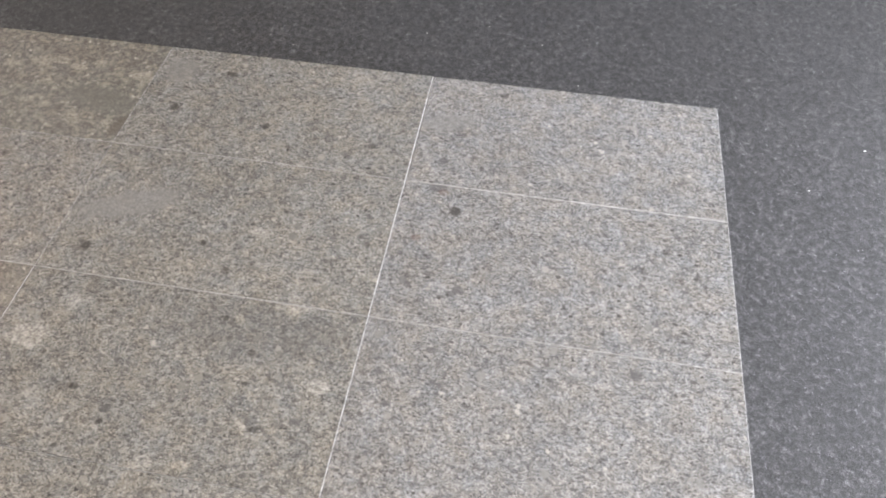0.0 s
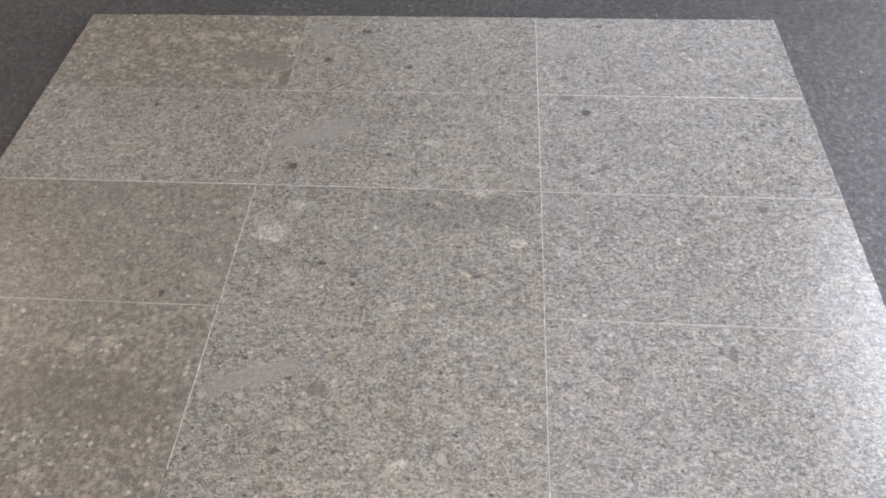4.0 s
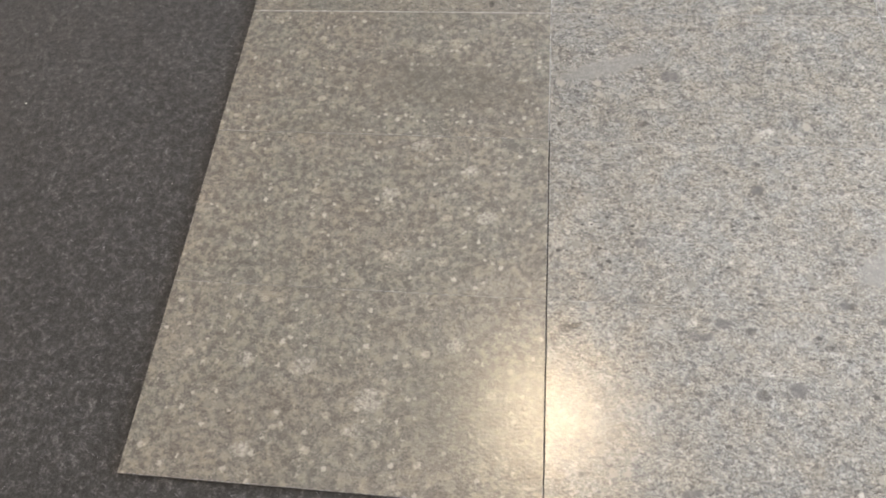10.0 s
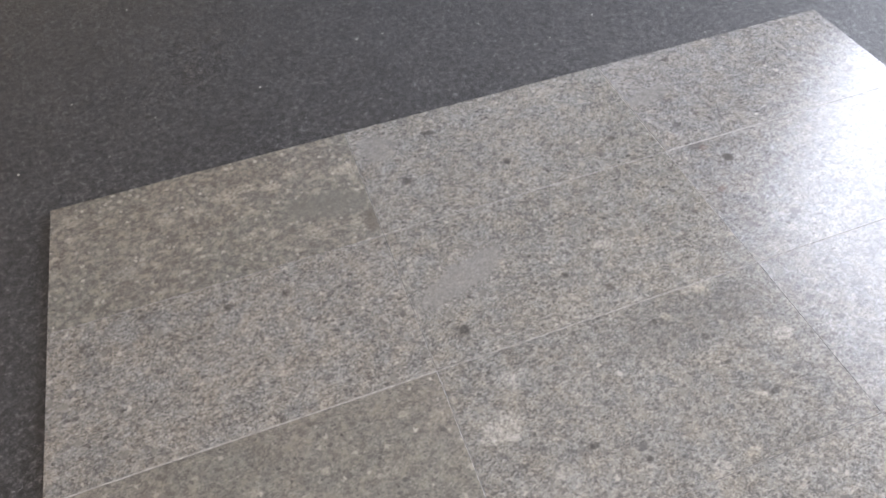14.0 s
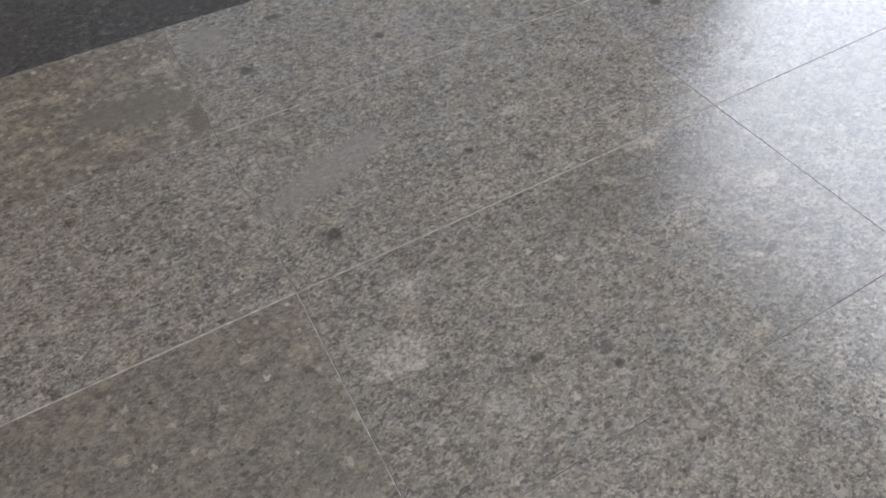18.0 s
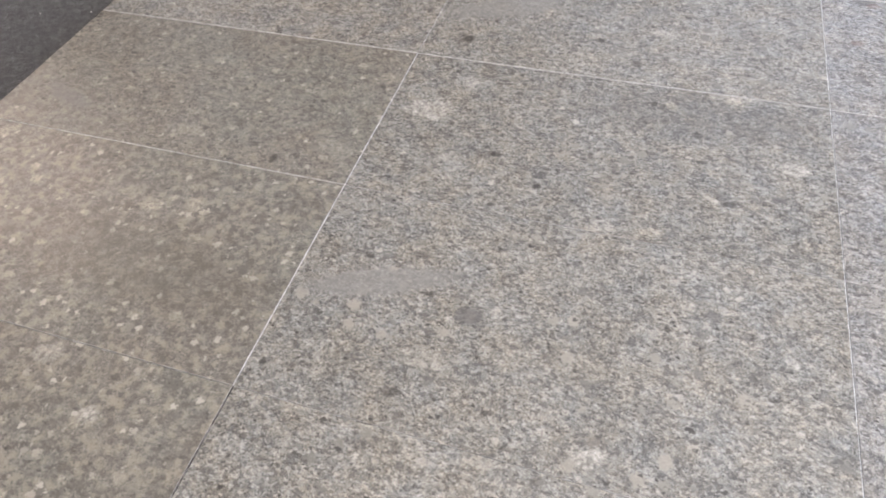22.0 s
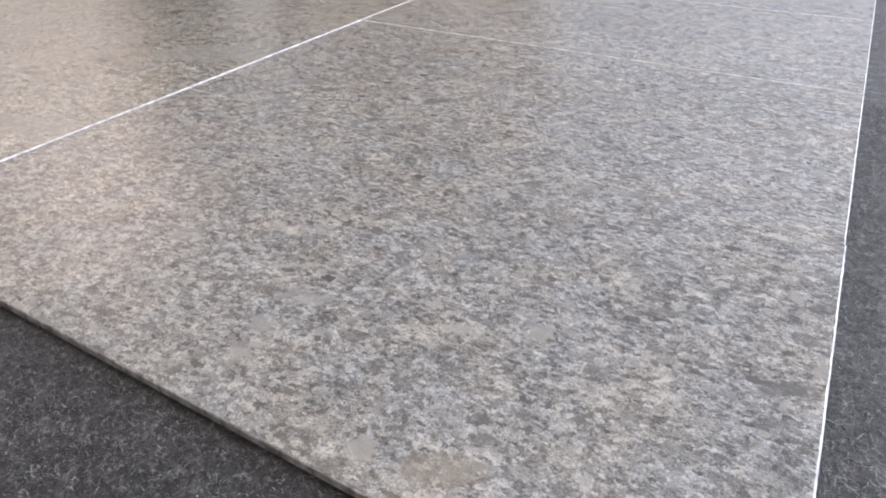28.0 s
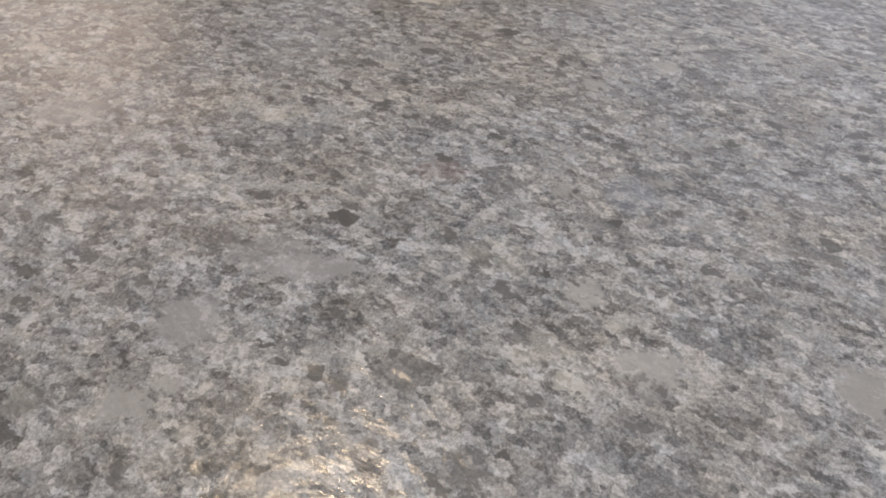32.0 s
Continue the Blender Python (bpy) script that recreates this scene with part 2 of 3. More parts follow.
def carpet_material():
    s = Nodes("charcoal_needle_felt")
    at = s.vec("MULTIPLY", s.place, (1, 1, 1))
    warp = s.vec("ADD", at, s.vec("SCALE", s.vec("SUBTRACT", s.noise(at, 130, 3, 0.6, True), (0.5, 0.5, 0.5)), 0.012))
    hair = s.math("ADD", s.noise(s.vec("MULTIPLY", warp, (1.0, 0.45, 1)), 420, 3, 0.7), s.noise(s.vec("MULTIPLY", warp, (0.45, 1.0, 1)), 380, 3, 0.7))
    felt = s.math("ADD", s.math("MULTIPLY", hair, 0.33), s.math("MULTIPLY", s.noise(at, 84, 4, 0.72), 0.40))
    felt = s.math("ADD", felt, s.math("MULTIPLY", s.noise(at, 5, 2), 0.05))
    colour = s.ramp(felt, ((0.40, (0.003, 0.003, 0.003)), (0.51, (0.006, 0.006, 0.006)), (0.60, (0.040, 0.040, 0.040)), (0.70, (0.20, 0.20, 0.20))))
    s.put(Base_Color=colour, Roughness=0.61, Sheen_Weight=0.12, Sheen_Roughness=0.35, Normal=s.bump(felt, 1.0, 0.004))
    s.shader.inputs["Specular IOR Level"].default_value = 0.68
    return s.mat


def plain(name, colour, rough=0.6, grain=0.12, scale=30, metal=0.0):
    s = Nodes(name)
    n = s.noise(s.place, scale, 4, 0.6)
    base = s.mix(s.span(n, 0.3, 0.7), tuple(v * (1 - grain) for v in colour), tuple(min(1, v * (1 + grain)) for v in colour))
    s.put(Base_Color=base, Roughness=rough, Metallic=metal, Normal=s.bump(n, 0.15, 0.001))
    return s.mat


def wood_material():
    s = Nodes("pale_birch")
    stretched = s.vec("MULTIPLY", s.place, (2.0, 30.0, 30.0))
    n = s.noise(stretched, 3, 5, 0.6)
    s.put(Base_Color=s.mix(s.span(n, 0.3, 0.7), (0.52, 0.40, 0.24), (0.72, 0.60, 0.42)), Roughness=0.45, Normal=s.bump(n, 0.2, 0.0006))
    return s.mat


CARPET = carpet_material()
WHITE = plain("white_wall_paint", (0.75, 0.74, 0.71), 0.8)
GREYISH = plain("pale_grey_wall_paint", (0.52, 0.53, 0.56), 0.8)
BEIGE = plain("beige_wall_paint", (0.80, 0.735, 0.655), 0.8)
CEIL = plain("white_ceiling_paint", (0.78, 0.77, 0.75), 0.9)
FRAME = plain("grey_window_frame", (0.30, 0.31, 0.32), 0.4)
BRONZE = plain("dark_bronze_paint", (0.055, 0.048, 0.030), 0.35)
BIRCH = wood_material()
LAMP_WHITE = plain("lamp_white_metal", (0.7, 0.7, 0.68), 0.35)


# ---- mesh helpers ----
def mesh(name, bm, material):
    me = bpy.data.meshes.new(name)
    bm.to_mesh(me)
    bm.free()
    me.materials.append(material)
    return me


def part(name, bm, material, parent=None, label=""):
    ob = new(name, mesh(name, bm, material))
    if parent:
        ob.parent = parent
    return tagged(ob, label)


def box(x0, y0, z0, x1, y1, z1, bevel=0.0, segments=1, bm=None):
    bm = bm or bmesh.new()
    made = bmesh.ops.create_cube(bm, size=1, matrix=Matrix.LocRotScale(((x0 + x1) / 2, (y0 + y1) / 2, (z0 + z1) / 2), None, (x1 - x0, y1 - y0, z1 - z0)))
    if bevel:
        edges = list({e for v in made["verts"] for e in v.link_edges})
        bmesh.ops.bevel(bm, geom=edges, offset=bevel, segments=segments, affect="EDGES", profile=0.5)
    return bm


def lathe(profile, steps=40):
    """A turned shape from (radius, height) pairs."""
    bm = bmesh.new()
    rings = []
    for r, z in profile:
        rings.append([bm.verts.new((r * math.cos(a), r * math.sin(a), z)) for a in (2 * math.pi * k / steps for k in range(steps))])
    for low, high in zip(rings, rings[1:]):
        for k in range(steps):
            bm.faces.new((low[k], low[(k + 1) % steps], high[(k + 1) % steps], high[k]))
    bm.faces.new(rings[0][::-1])
    bm.faces.new(rings[-1])
    for f in bm.faces:
        f.smooth = len(f.verts) == 4
    return bm


# ---- the room ----
THICK = 0.009                       # tile thickness; the tile faces lie at z = 0
XW, XE, YS, YN = -3.2, WINDOW["x"], -3.4, 3.6
floor = tagged(part("floor", box(XW, YS, -THICK - 0.08, XE, YN, -THICK), CARPET), "charcoal needle felt carpet with lighter flecks and lint", "carpet", kind="structure")
tagged(part("ceiling", box(XW - 0.1, YS - 0.1, CEILING, XE + 0.2, YN + 0.1, CEILING + 0.1), CEIL), "plain white ceiling", "ceiling", kind="structure")
tagged(part("wall_north", box(XW - 0.1, YN, -0.1, XE + 0.2, YN + 0.1, CEILING), GREYISH), "plain pale grey wall", "wall", kind="structure")
tagged(part("wall_south", box(XW - 0.1, YS - 0.1, -0.1, XE + 0.2, YS, CEILING), WHITE), "plain white wall", "wall", kind="structure")
tagged(part("wall_west", box(XW - 0.1, YS, -0.1, XW, YN, CEILING), BEIGE), "plain beige wall", "wall", kind="structure")
east = bmesh.new()
W = WINDOW
for y0, z0, y1, z1 in ((YS, -0.1, W["y0"], CEILING), (W["y1"], -0.1, YN, CEILING), (W["y0"], -0.1, W["y1"], W["z0"]), (W["y0"], W["z1"], W["y1"], CEILING)):
    box(XE, y0, z0, XE + 0.2, y1, z1, bm=east)
tagged(part("wall_east", east, WHITE), "plain white wall with a wide window", "wall", kind="structure")
window = tagged(new("window_1"), "wide window with a grey frame in the white wall", "window", kind="structure")
for y0, z0, y1, z1 in ((W["y0"], W["z0"], W["y0"] + 0.05, W["z1"]), (W["y1"] - 0.05, W["z0"], W["y1"], W["z1"]),
                       (W["y0"] + 0.05, W["z0"], W["y1"] - 0.05, W["z0"] + 0.05), (W["y0"] + 0.05, W["z1"] - 0.05, W["y1"] - 0.05, W["z1"])):
    part("window_frame", box(XE + 0.12, y0, z0, XE + 0.18, y1, z1, 0.004), FRAME, window)

# every entry gets a housing and stem, the added fill lamps too
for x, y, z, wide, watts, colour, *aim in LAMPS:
    lamp = tagged(new("ceiling_or_fill_lamp"), "round white ceiling spot or added unseen fill lamp, warm light", "lamp", "ceiling spot lamps")
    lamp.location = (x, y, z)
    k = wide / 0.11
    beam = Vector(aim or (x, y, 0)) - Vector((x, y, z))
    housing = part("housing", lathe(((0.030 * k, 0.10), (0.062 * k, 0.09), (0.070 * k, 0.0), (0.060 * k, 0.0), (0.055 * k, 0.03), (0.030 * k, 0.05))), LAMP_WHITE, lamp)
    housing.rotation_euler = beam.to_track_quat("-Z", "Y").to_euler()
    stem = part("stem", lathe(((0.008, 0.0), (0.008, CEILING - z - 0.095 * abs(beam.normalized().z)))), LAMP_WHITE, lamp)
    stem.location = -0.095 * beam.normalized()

# ---- things at the far wall ----
plinth = tagged(new("display_plinth"), "low pale birch display plinth standing on the carpet", "plinth")
part("front_board", box(-1.6, 2.845, -THICK, 0.40, 2.865, 0.30, 0.002), BIRCH, plinth)
part("top_board", box(-1.6, 2.845, 0.30, 0.40, 3.25, 0.322, 0.002), BIRCH, plinth)
part("end_board", box(0.38, 2.866, -THICK, 0.40, 3.25, 0.299, 0.002), BIRCH, plinth)
stand = tagged(new("round_stand"), "dark bronze round stand base on the carpet beside the plinth", "stand")
stand.location = (0.532, 2.862, -THICK)
part("base", lathe(((0.098, 0.0), (0.121, 0.010), (0.126, 0.032), (0.116, 0.050), (0.052, 0.058), (0.022, 0.062))), BRONZE, stand)
part("pole", lathe(((0.016, 0.060), (0.016, 0.90))), BRONZE, stand)

board = tagged(new("display_board"), "tall grey display board standing on two feet", "board")
board.location = (-2.12, 2.93, -THICK)
part("panel", box(-0.46, -0.012, 0.05, 0.46, 0.012, 2.05, 0.003), plain("dark_grey_board", (0.12, 0.12, 0.12), 0.5), board)
for x in (-0.40, 0.40):
    part("foot", box(x - 0.02, -0.15, 0.0, x + 0.02, 0.15, 0.049, 0.004), FRAME, board)
post = tagged(new("white_post"), "square white painted post against the dark boards", "post")
post.location = (-1.52, 2.95, -THICK)
part("shaft", box(-0.08, -0.08, 0.0, 0.08, 0.08, CEILING + THICK - 0.001, 0.004), WHITE, post)
rack = tagged(new("sample_rack"), "brown wooden sample rack standing behind the plinth", "rack")
rack.location = (-0.55, 3.45, -THICK)
OAK = plain("brown_oak", (0.60, 0.52, 0.45), 0.45, 0.25, 12)
for x in (-0.80, 0.30, 0.92):
    part("upright", box(x - 0.015, -0.14, 0.0, x + 0.015, 0.14, 2.0, 0.002), OAK, rack)
for x0, x1 in ((-0.784, 0.284), (0.316, 0.904)):
    part("back_panel", box(x0, 0.115, 0.05, x1, 0.13, 1.95), OAK, rack)
    for z in (0.40, 0.80, 1.20, 1.60, 1.95):
        part("shelf", box(x0, -0.13, z, x1, 0.114, z + 0.022, 0.002), OAK, rack)

# ---- the tiles ----
GREY, STONE, OAT, SAND = (1.0, 0.985, 0.955), (1.0, 0.972, 0.895), (1.0, 0.964, 0.89), (1.0, 0.955, 0.865)
SMOOTH, PALE, DARK, CREAM, OLIVE = (0.194, 0.190, 0.178), (0.47, 0.45, 0.40), (0.050, 0.046, 0.040), (0.46, 0.42, 0.345), (0.125, 0.112, 0.09)
BUFF, SLATE, MOSS, UMBER, BLUE, RUST, ASH = (0.32, 0.305, 0.265), (0.092, 0.090, 0.085), (0.155, 0.152, 0.13), (0.17, 0.15, 0.125), (0.125, 0.137, 0.152), (0.125, 0.085, 0.07), (0.225, 0.22, 0.21)
CLASTS = {(i, j): [] for i in range(3) for j in range(6)}


def clast(i, j, *shape):
    CLASTS[i, j].append(shape)


clast(0, 0, 0.150, 0.177, 0.0099, 0.0150, 8, PALE, 0.80)
clast(0, 0, 0.238, 0.172, 0.0194, 0.0160, 8, PALE, 0.70)
clast(0, 0, 0.345, 0.128, 0.0208, 0.0197, 8, PALE, 0.80)
clast(0, 0, 0.170, 0.045, 0.0164, 0.0110, 8, PALE, 0.70)
clast(0, 0, 0.330, 0.083, 0.0153, 0.0100, 8, PALE, 0.70)
clast(0, 0, 0.466, 0.219, 0.0149, 0.0124, 8, PALE, 0.60)
clast(0, 0, 0.574, 0.262, 0.0150, 0.0227, 7, PALE, 0.36)
clast(0, 0, 0.503, 0.132, 0.1120, 0.0793, 8, MOSS, 0.45)
clast(0, 1, 0.379, 0.580, 0.0201, 0.0136, 7, PALE, 0.70)
clast(0, 1, 0.469, 0.529, 0.0146, 0.0097, 7, PALE, 0.80)
clast(0, 1, 0.334, 0.481, 0.0170, 0.0111, 7, PALE, 0.80)
clast(0, 1, 0.500, 0.439, 0.0175, 0.0134, 7, PALE, 0.80)
clast(0, 1, 0.361, 0.364, 0.0276, 0.0128, 7, PALE, 0.36)
clast(0, 1, 0.514, 0.320, 0.0609, 0.0161, 7, BUFF, 0.60)
clast(0, 2, 0.063, 0.880, 0.0191, 0.0145, 6, CREAM, 0.60)
clast(0, 2, 0.176, 0.808, 0.0094, 0.0094, 6, CREAM, 0.60)
clast(0, 2, 0.124, 0.786, 0.0121, 0.0138, 6, CREAM, 0.60)
clast(0, 2, 0.366, 0.804, 0.0153, 0.0103, 6, CREAM, 0.70)
clast(0, 2, 0.421, 0.816, 0.0140, 0.0133, 6, CREAM, 0.70)
clast(0, 2, 0.453, 0.766, 0.0108, 0.0081, 7, CREAM, 0.60)
clast(0, 2, 0.260, 0.713, 0.0097, 0.0091, 7, CREAM, 0.60)
clast(0, 2, 0.415, 0.719, 0.0140, 0.0112, 7, CREAM, 0.50)
clast(0, 2, 0.420, 0.718, 0.1828, 0.0686, -8, OLIVE, 0.55)
clast(0, 2, 0.207, 0.617, 0.0183, 0.0161, -8, CREAM, 0.50)
clast(0, 2, 0.097, 0.718, 0.0123, 0.0106, -8, CREAM, 0.60)
clast(0, 2, 0.198, 0.609, 0.0778, 0.0533, 6, OLIVE, 0.30)
clast(0, 3, 0.488, 1.076, 0.0205, 0.0131, 5, BUFF, 0.70)
clast(0, 3, 0.562, 0.958, 0.0308, 0.0180, 6, BUFF, 0.50)
clast(0, 3, 0.336, 0.947, 0.0216, 0.0131, 6, CREAM, 0.40)
clast(0, 3, 0.581, 1.128, 0.0200, 0.0104, 5, CREAM, 0.60)
clast(0, 3, 0.483, 0.923, 0.0048, 0.0105, 6, DARK, 0.80)
clast(0, 3, 0.098, 0.976, 0.0540, 0.0164, -21, SMOOTH, 0.60)
clast(0, 4, 0.301, 1.444, 0.0089, 0.0074, -11, DARK, 0.70)
clast(0, 4, 0.401, 1.437, 0.0067, 0.0074, -11, DARK, 0.70)
clast(0, 4, 0.432, 1.252, 0.0102, 0.0075, -10, DARK, 0.60)
clast(0, 4, 0.157, 1.475, 0.0068, 0.0090, -11, DARK, 0.60)
clast(0, 4, 0.059, 1.449, 0.0079, 0.0101, -10, DARK, 0.60)
clast(0, 5, 0.372, 1.716, 0.0230, 0.0120, 4, CREAM, 0.80)
clast(0, 5, 0.421, 1.701, 0.0260, 0.0100, -9, CREAM, 0.75)
clast(0, 5, 0.462, 1.722, 0.0170, 0.0090, 12, CREAM, 0.70)
clast(0, 5, 0.300, 1.742, 0.0160, 0.0090, -4, CREAM, 0.60)
clast(0, 5, 0.176, 1.640, 0.0190, 0.0100, 6, CREAM, 0.55)
clast(0, 5, 0.250, 1.610, 0.0150, 0.0090, -6, CREAM, 0.55)
clast(0, 5, 0.579, 1.693, 0.0347, 0.0170, -11, CREAM, 0.70)
clast(0, 5, 0.331, 1.708, 0.0276, 0.0186, -11, CREAM, 0.60)
clast(0, 5, 0.267, 1.689, 0.0249, 0.0145, -11, CREAM, 0.60)
clast(0, 5, 0.212, 1.690, 0.0225, 0.0145, -11, CREAM, 0.60)
clast(0, 5, 0.360, 1.589, 0.0200, 0.0110, -11, CREAM, 0.55)
clast(0, 5, 0.408, 1.578, 0.0160, 0.0090, -3, CREAM, 0.50)
clast(0, 5, 0.484, 1.549, 0.0292, 0.0132, -11, CREAM, 0.60)
clast(0, 5, 0.565, 1.542, 0.0233, 0.0199, -11, CREAM, 0.50)
clast(0, 5, 0.134, 1.583, 0.0215, 0.0196, -11, PALE, 0.36)
clast(0, 5, 0.032, 1.754, 0.0180, 0.0224, -11, CREAM, 0.50)
clast(0, 5, 0.517, 1.612, 0.0900, 0.0386, -11, MOSS, 0.90)
clast(0, 5, 0.592, 1.545, 0.0210, 0.0334, -11, OLIVE, 0.90)
clast(1, 0, 1.129, 0.147, 0.0862, 0.0300, 25, SMOOTH, 0.90)
clast(1, 0, 0.630, 0.257, 0.0148, 0.0075, 7, DARK, 0.70)
clast(1, 0, 0.857, 0.277, 0.0124, 0.0085, 7, SLATE, 0.90)
clast(1, 0, 0.897, 0.267, 0.0092, 0.0072, 8, DARK, 0.80)
clast(1, 0, 0.816, 0.254, 0.0123, 0.0060, 8, SLATE, 0.70)
clast(1, 0, 0.902, 0.172, 0.0107, 0.0077, 8, DARK, 0.70)
clast(1, 0, 0.951, 0.184, 0.0137, 0.0121, 8, SLATE, 0.90)
clast(1, 0, 1.091, 0.293, 0.0121, 0.0072, 8, SLATE, 0.90)
clast(1, 0, 1.003, 0.248, 0.0080, 0.0046, 8, DARK, 0.70)
clast(1, 0, 0.795, 0.035, 0.0148, 0.0058, 8, SLATE, 0.80)
clast(1, 0, 0.917, 0.204, 0.0043, 0.0046, 14, PALE, 0.90)
clast(1, 0, 0.612, 0.241, 0.0112, 0.0063, 14, DARK, 0.50)
clast(1, 0, 0.833, 0.254, 0.0119, 0.0063, 30, SLATE, 0.80)
clast(1, 1, 1.134, 0.393, 0.0828, 0.0310, 24, SMOOTH, 0.90)
clast(1, 1, 1.045, 0.314, 0.0092, 0.0061, 7, DARK, 0.70)
clast(1, 1, 0.935, 0.511, 0.0124, 0.0104, 7, DARK, 0.60)
clast(1, 1, 0.665, 0.462, 0.0201, 0.0124, 13, BUFF, 0.70)
clast(1, 1, 0.746, 0.406, 0.0114, 0.0089, 29, SLATE, 0.80)
clast(1, 1, 0.935, 0.511, 0.0109, 0.0078, 29, SLATE, 0.80)
clast(1, 1, 1.035, 0.315, 0.0076, 0.0077, 30, SLATE, 0.90)
clast(1, 2, 0.703, 0.766, 0.0944, 0.0203, 19, SMOOTH, 0.90)
clast(1, 2, 0.813, 0.748, 0.0159, 0.0127, 7, SLATE, 0.80)
clast(1, 2, 0.781, 0.682, 0.0302, 0.0128, 7, BUFF, 0.80)
clast(1, 2, 0.759, 0.638, 0.0110, 0.0068, 7, DARK, 0.70)
clast(1, 2, 1.065, 0.815, 0.0101, 0.0077, 4, SLATE, 0.70)
clast(1, 2, 1.142, 0.776, 0.0081, 0.0064, 4, PALE, 0.70)
clast(1, 2, 0.925, 0.836, 0.0435, 0.0184, 20, BUFF, 0.30)
clast(1, 2, 0.965, 0.625, 0.0186, 0.0096, 29, PALE, 0.80)
clast(1, 3, 0.660, 1.075, 0.0379, 0.0252, 5, PALE, 0.80)
clast(1, 3, 0.706, 1.148, 0.0167, 0.0162, 5, PALE, 0.70)
clast(1, 3, 0.719, 0.985, 0.0201, 0.0127, 6, BUFF, 0.70)
clast(1, 3, 1.082, 1.198, 0.0286, 0.0137, 5, PALE, 0.60)
clast(1, 3, 1.031, 1.104, 0.0081, 0.0071, 5, DARK, 0.70)
clast(1, 3, 0.841, 0.978, 0.0084, 0.0069, 6, SLATE, 0.90)
clast(1, 3, 1.152, 1.067, 0.0193, 0.0135, 4, PALE, 0.90)
clast(1, 3, 1.178, 1.041, 0.0133, 0.0087, 4, PALE, 0.36)
clast(1, 3, 1.024, 1.144, 0.1725, 0.0558, 4, SLATE, 0.35)
clast(1, 3, 1.075, 0.986, 0.0084, 0.0062, 4, DARK, 0.80)
clast(1, 3, 1.076, 1.186, 0.0164, 0.0105, -44, CREAM, 0.70)
clast(1, 3, 0.992, 1.159, 0.0112, 0.0077, -44, CREAM, 0.60)
clast(1, 3, 1.054, 1.035, 0.0120, 0.0064, -44, CREAM, 0.50)
clast(1, 4, 0.701, 1.357, 0.1040, 0.0315, 21, SMOOTH, 0.90)
clast(1, 4, 0.667, 1.255, 0.0107, 0.0107, 4, DARK, 0.90)
clast(1, 4, 0.933, 1.246, 0.0092, 0.0088, 4, DARK, 0.70)
clast(1, 4, 0.973, 1.335, 0.0201, 0.0135, 4, BUFF, 0.70)
clast(1, 5, 0.649, 1.727, 0.0406, 0.0443, 18, SMOOTH, 0.80)
clast(1, 5, 0.682, 1.616, 0.0096, 0.0107, -11, DARK, 0.80)
clast(1, 5, 0.889, 1.593, 0.0083, 0.0090, -11, DARK, 0.80)
clast(1, 5, 0.766, 1.734, 0.0176, 0.0080, -12, DARK, 0.70)
clast(1, 5, 1.116, 1.576, 0.0086, 0.0092, 3, DARK, 0.60)
clast(2, 0, 1.663, 0.026, 0.0202, 0.0089, 27, UMBER, 0.70)
clast(2, 0, 1.670, 0.049, 0.0057, 0.0039, 27, SLATE, 0.90)
clast(2, 0, 1.621, 0.004, 0.0081, 0.0042, 27, SLATE, 0.80)
clast(2, 0, 1.776, 0.055, 0.0123, 0.0101, 27, BUFF, 0.80)
clast(2, 0, 1.773, 0.044, 0.0043, 0.0023, 27, DARK, 0.60)
clast(2, 0, 1.783, 0.148, 0.0139, 0.0049, 27, SLATE, 0.90)
clast(2, 0, 1.779, 0.119, 0.0071, 0.0048, 27, SLATE, 0.60)
clast(2, 0, 1.734, 0.112, 0.0092, 0.0046, 27, BUFF, 0.70)
clast(2, 0, 1.598, 0.166, 0.0084, 0.0108, 26, BLUE, 0.60)
clast(2, 0, 1.545, 0.145, 0.0091, 0.0056, 26, RUST, 0.50)
clast(2, 0, 1.710, 0.186, 0.0076, 0.0046, 26, SLATE, 0.60)
clast(2, 0, 1.793, 0.221, 0.0079, 0.0049, 26, SLATE, 0.80)
clast(2, 0, 1.556, 0.049, 0.0034, 0.0039, 27, SLATE, 0.60)
clast(2, 0, 1.578, 0.120, 0.0100, 0.0073, 26, BUFF, 0.70)
clast(2, 0, 1.740, 0.209, 0.0072, 0.0037, 26, SLATE, 0.60)
clast(2, 0, 1.541, 0.090, 0.0122, 0.0051, 34, ASH, 0.90)
clast(2, 0, 1.529, 0.060, 0.0081, 0.0081, 34, ASH, 0.90)
clast(2, 0, 1.481, 0.081, 0.0086, 0.0031, 34, SLATE, 0.80)
clast(2, 0, 1.580, 0.076, 0.0071, 0.0052, 34, SLATE, 0.70)
clast(2, 0, 1.542, 0.022, 0.0046, 0.0023, 33, DARK, 0.70)
clast(2, 0, 1.601, 0.098, 0.0080, 0.0049, 34, BUFF, 0.70)
clast(2, 0, 1.481, 0.143, 0.0106, 0.0077, 35, BUFF, 0.80)
clast(2, 0, 1.421, 0.103, 0.0128, 0.0100, 35, ASH, 0.70)
clast(2, 0, 1.487, 0.100, 0.0075, 0.0040, 34, PALE, 0.60)
clast(2, 0, 1.553, 0.110, 0.0030, 0.0016, 34, DARK, 0.80)
clast(2, 0, 1.565, 0.150, 0.0058, 0.0046, 34, SLATE, 0.60)
clast(2, 0, 1.514, 0.085, 0.0054, 0.0028, 34, SLATE, 0.70)
clast(2, 0, 1.613, 0.204, 0.0102, 0.0033, 34, SLATE, 0.60)
clast(2, 0, 1.594, 0.279, 0.0085, 0.0063, 35, SLATE, 0.80)
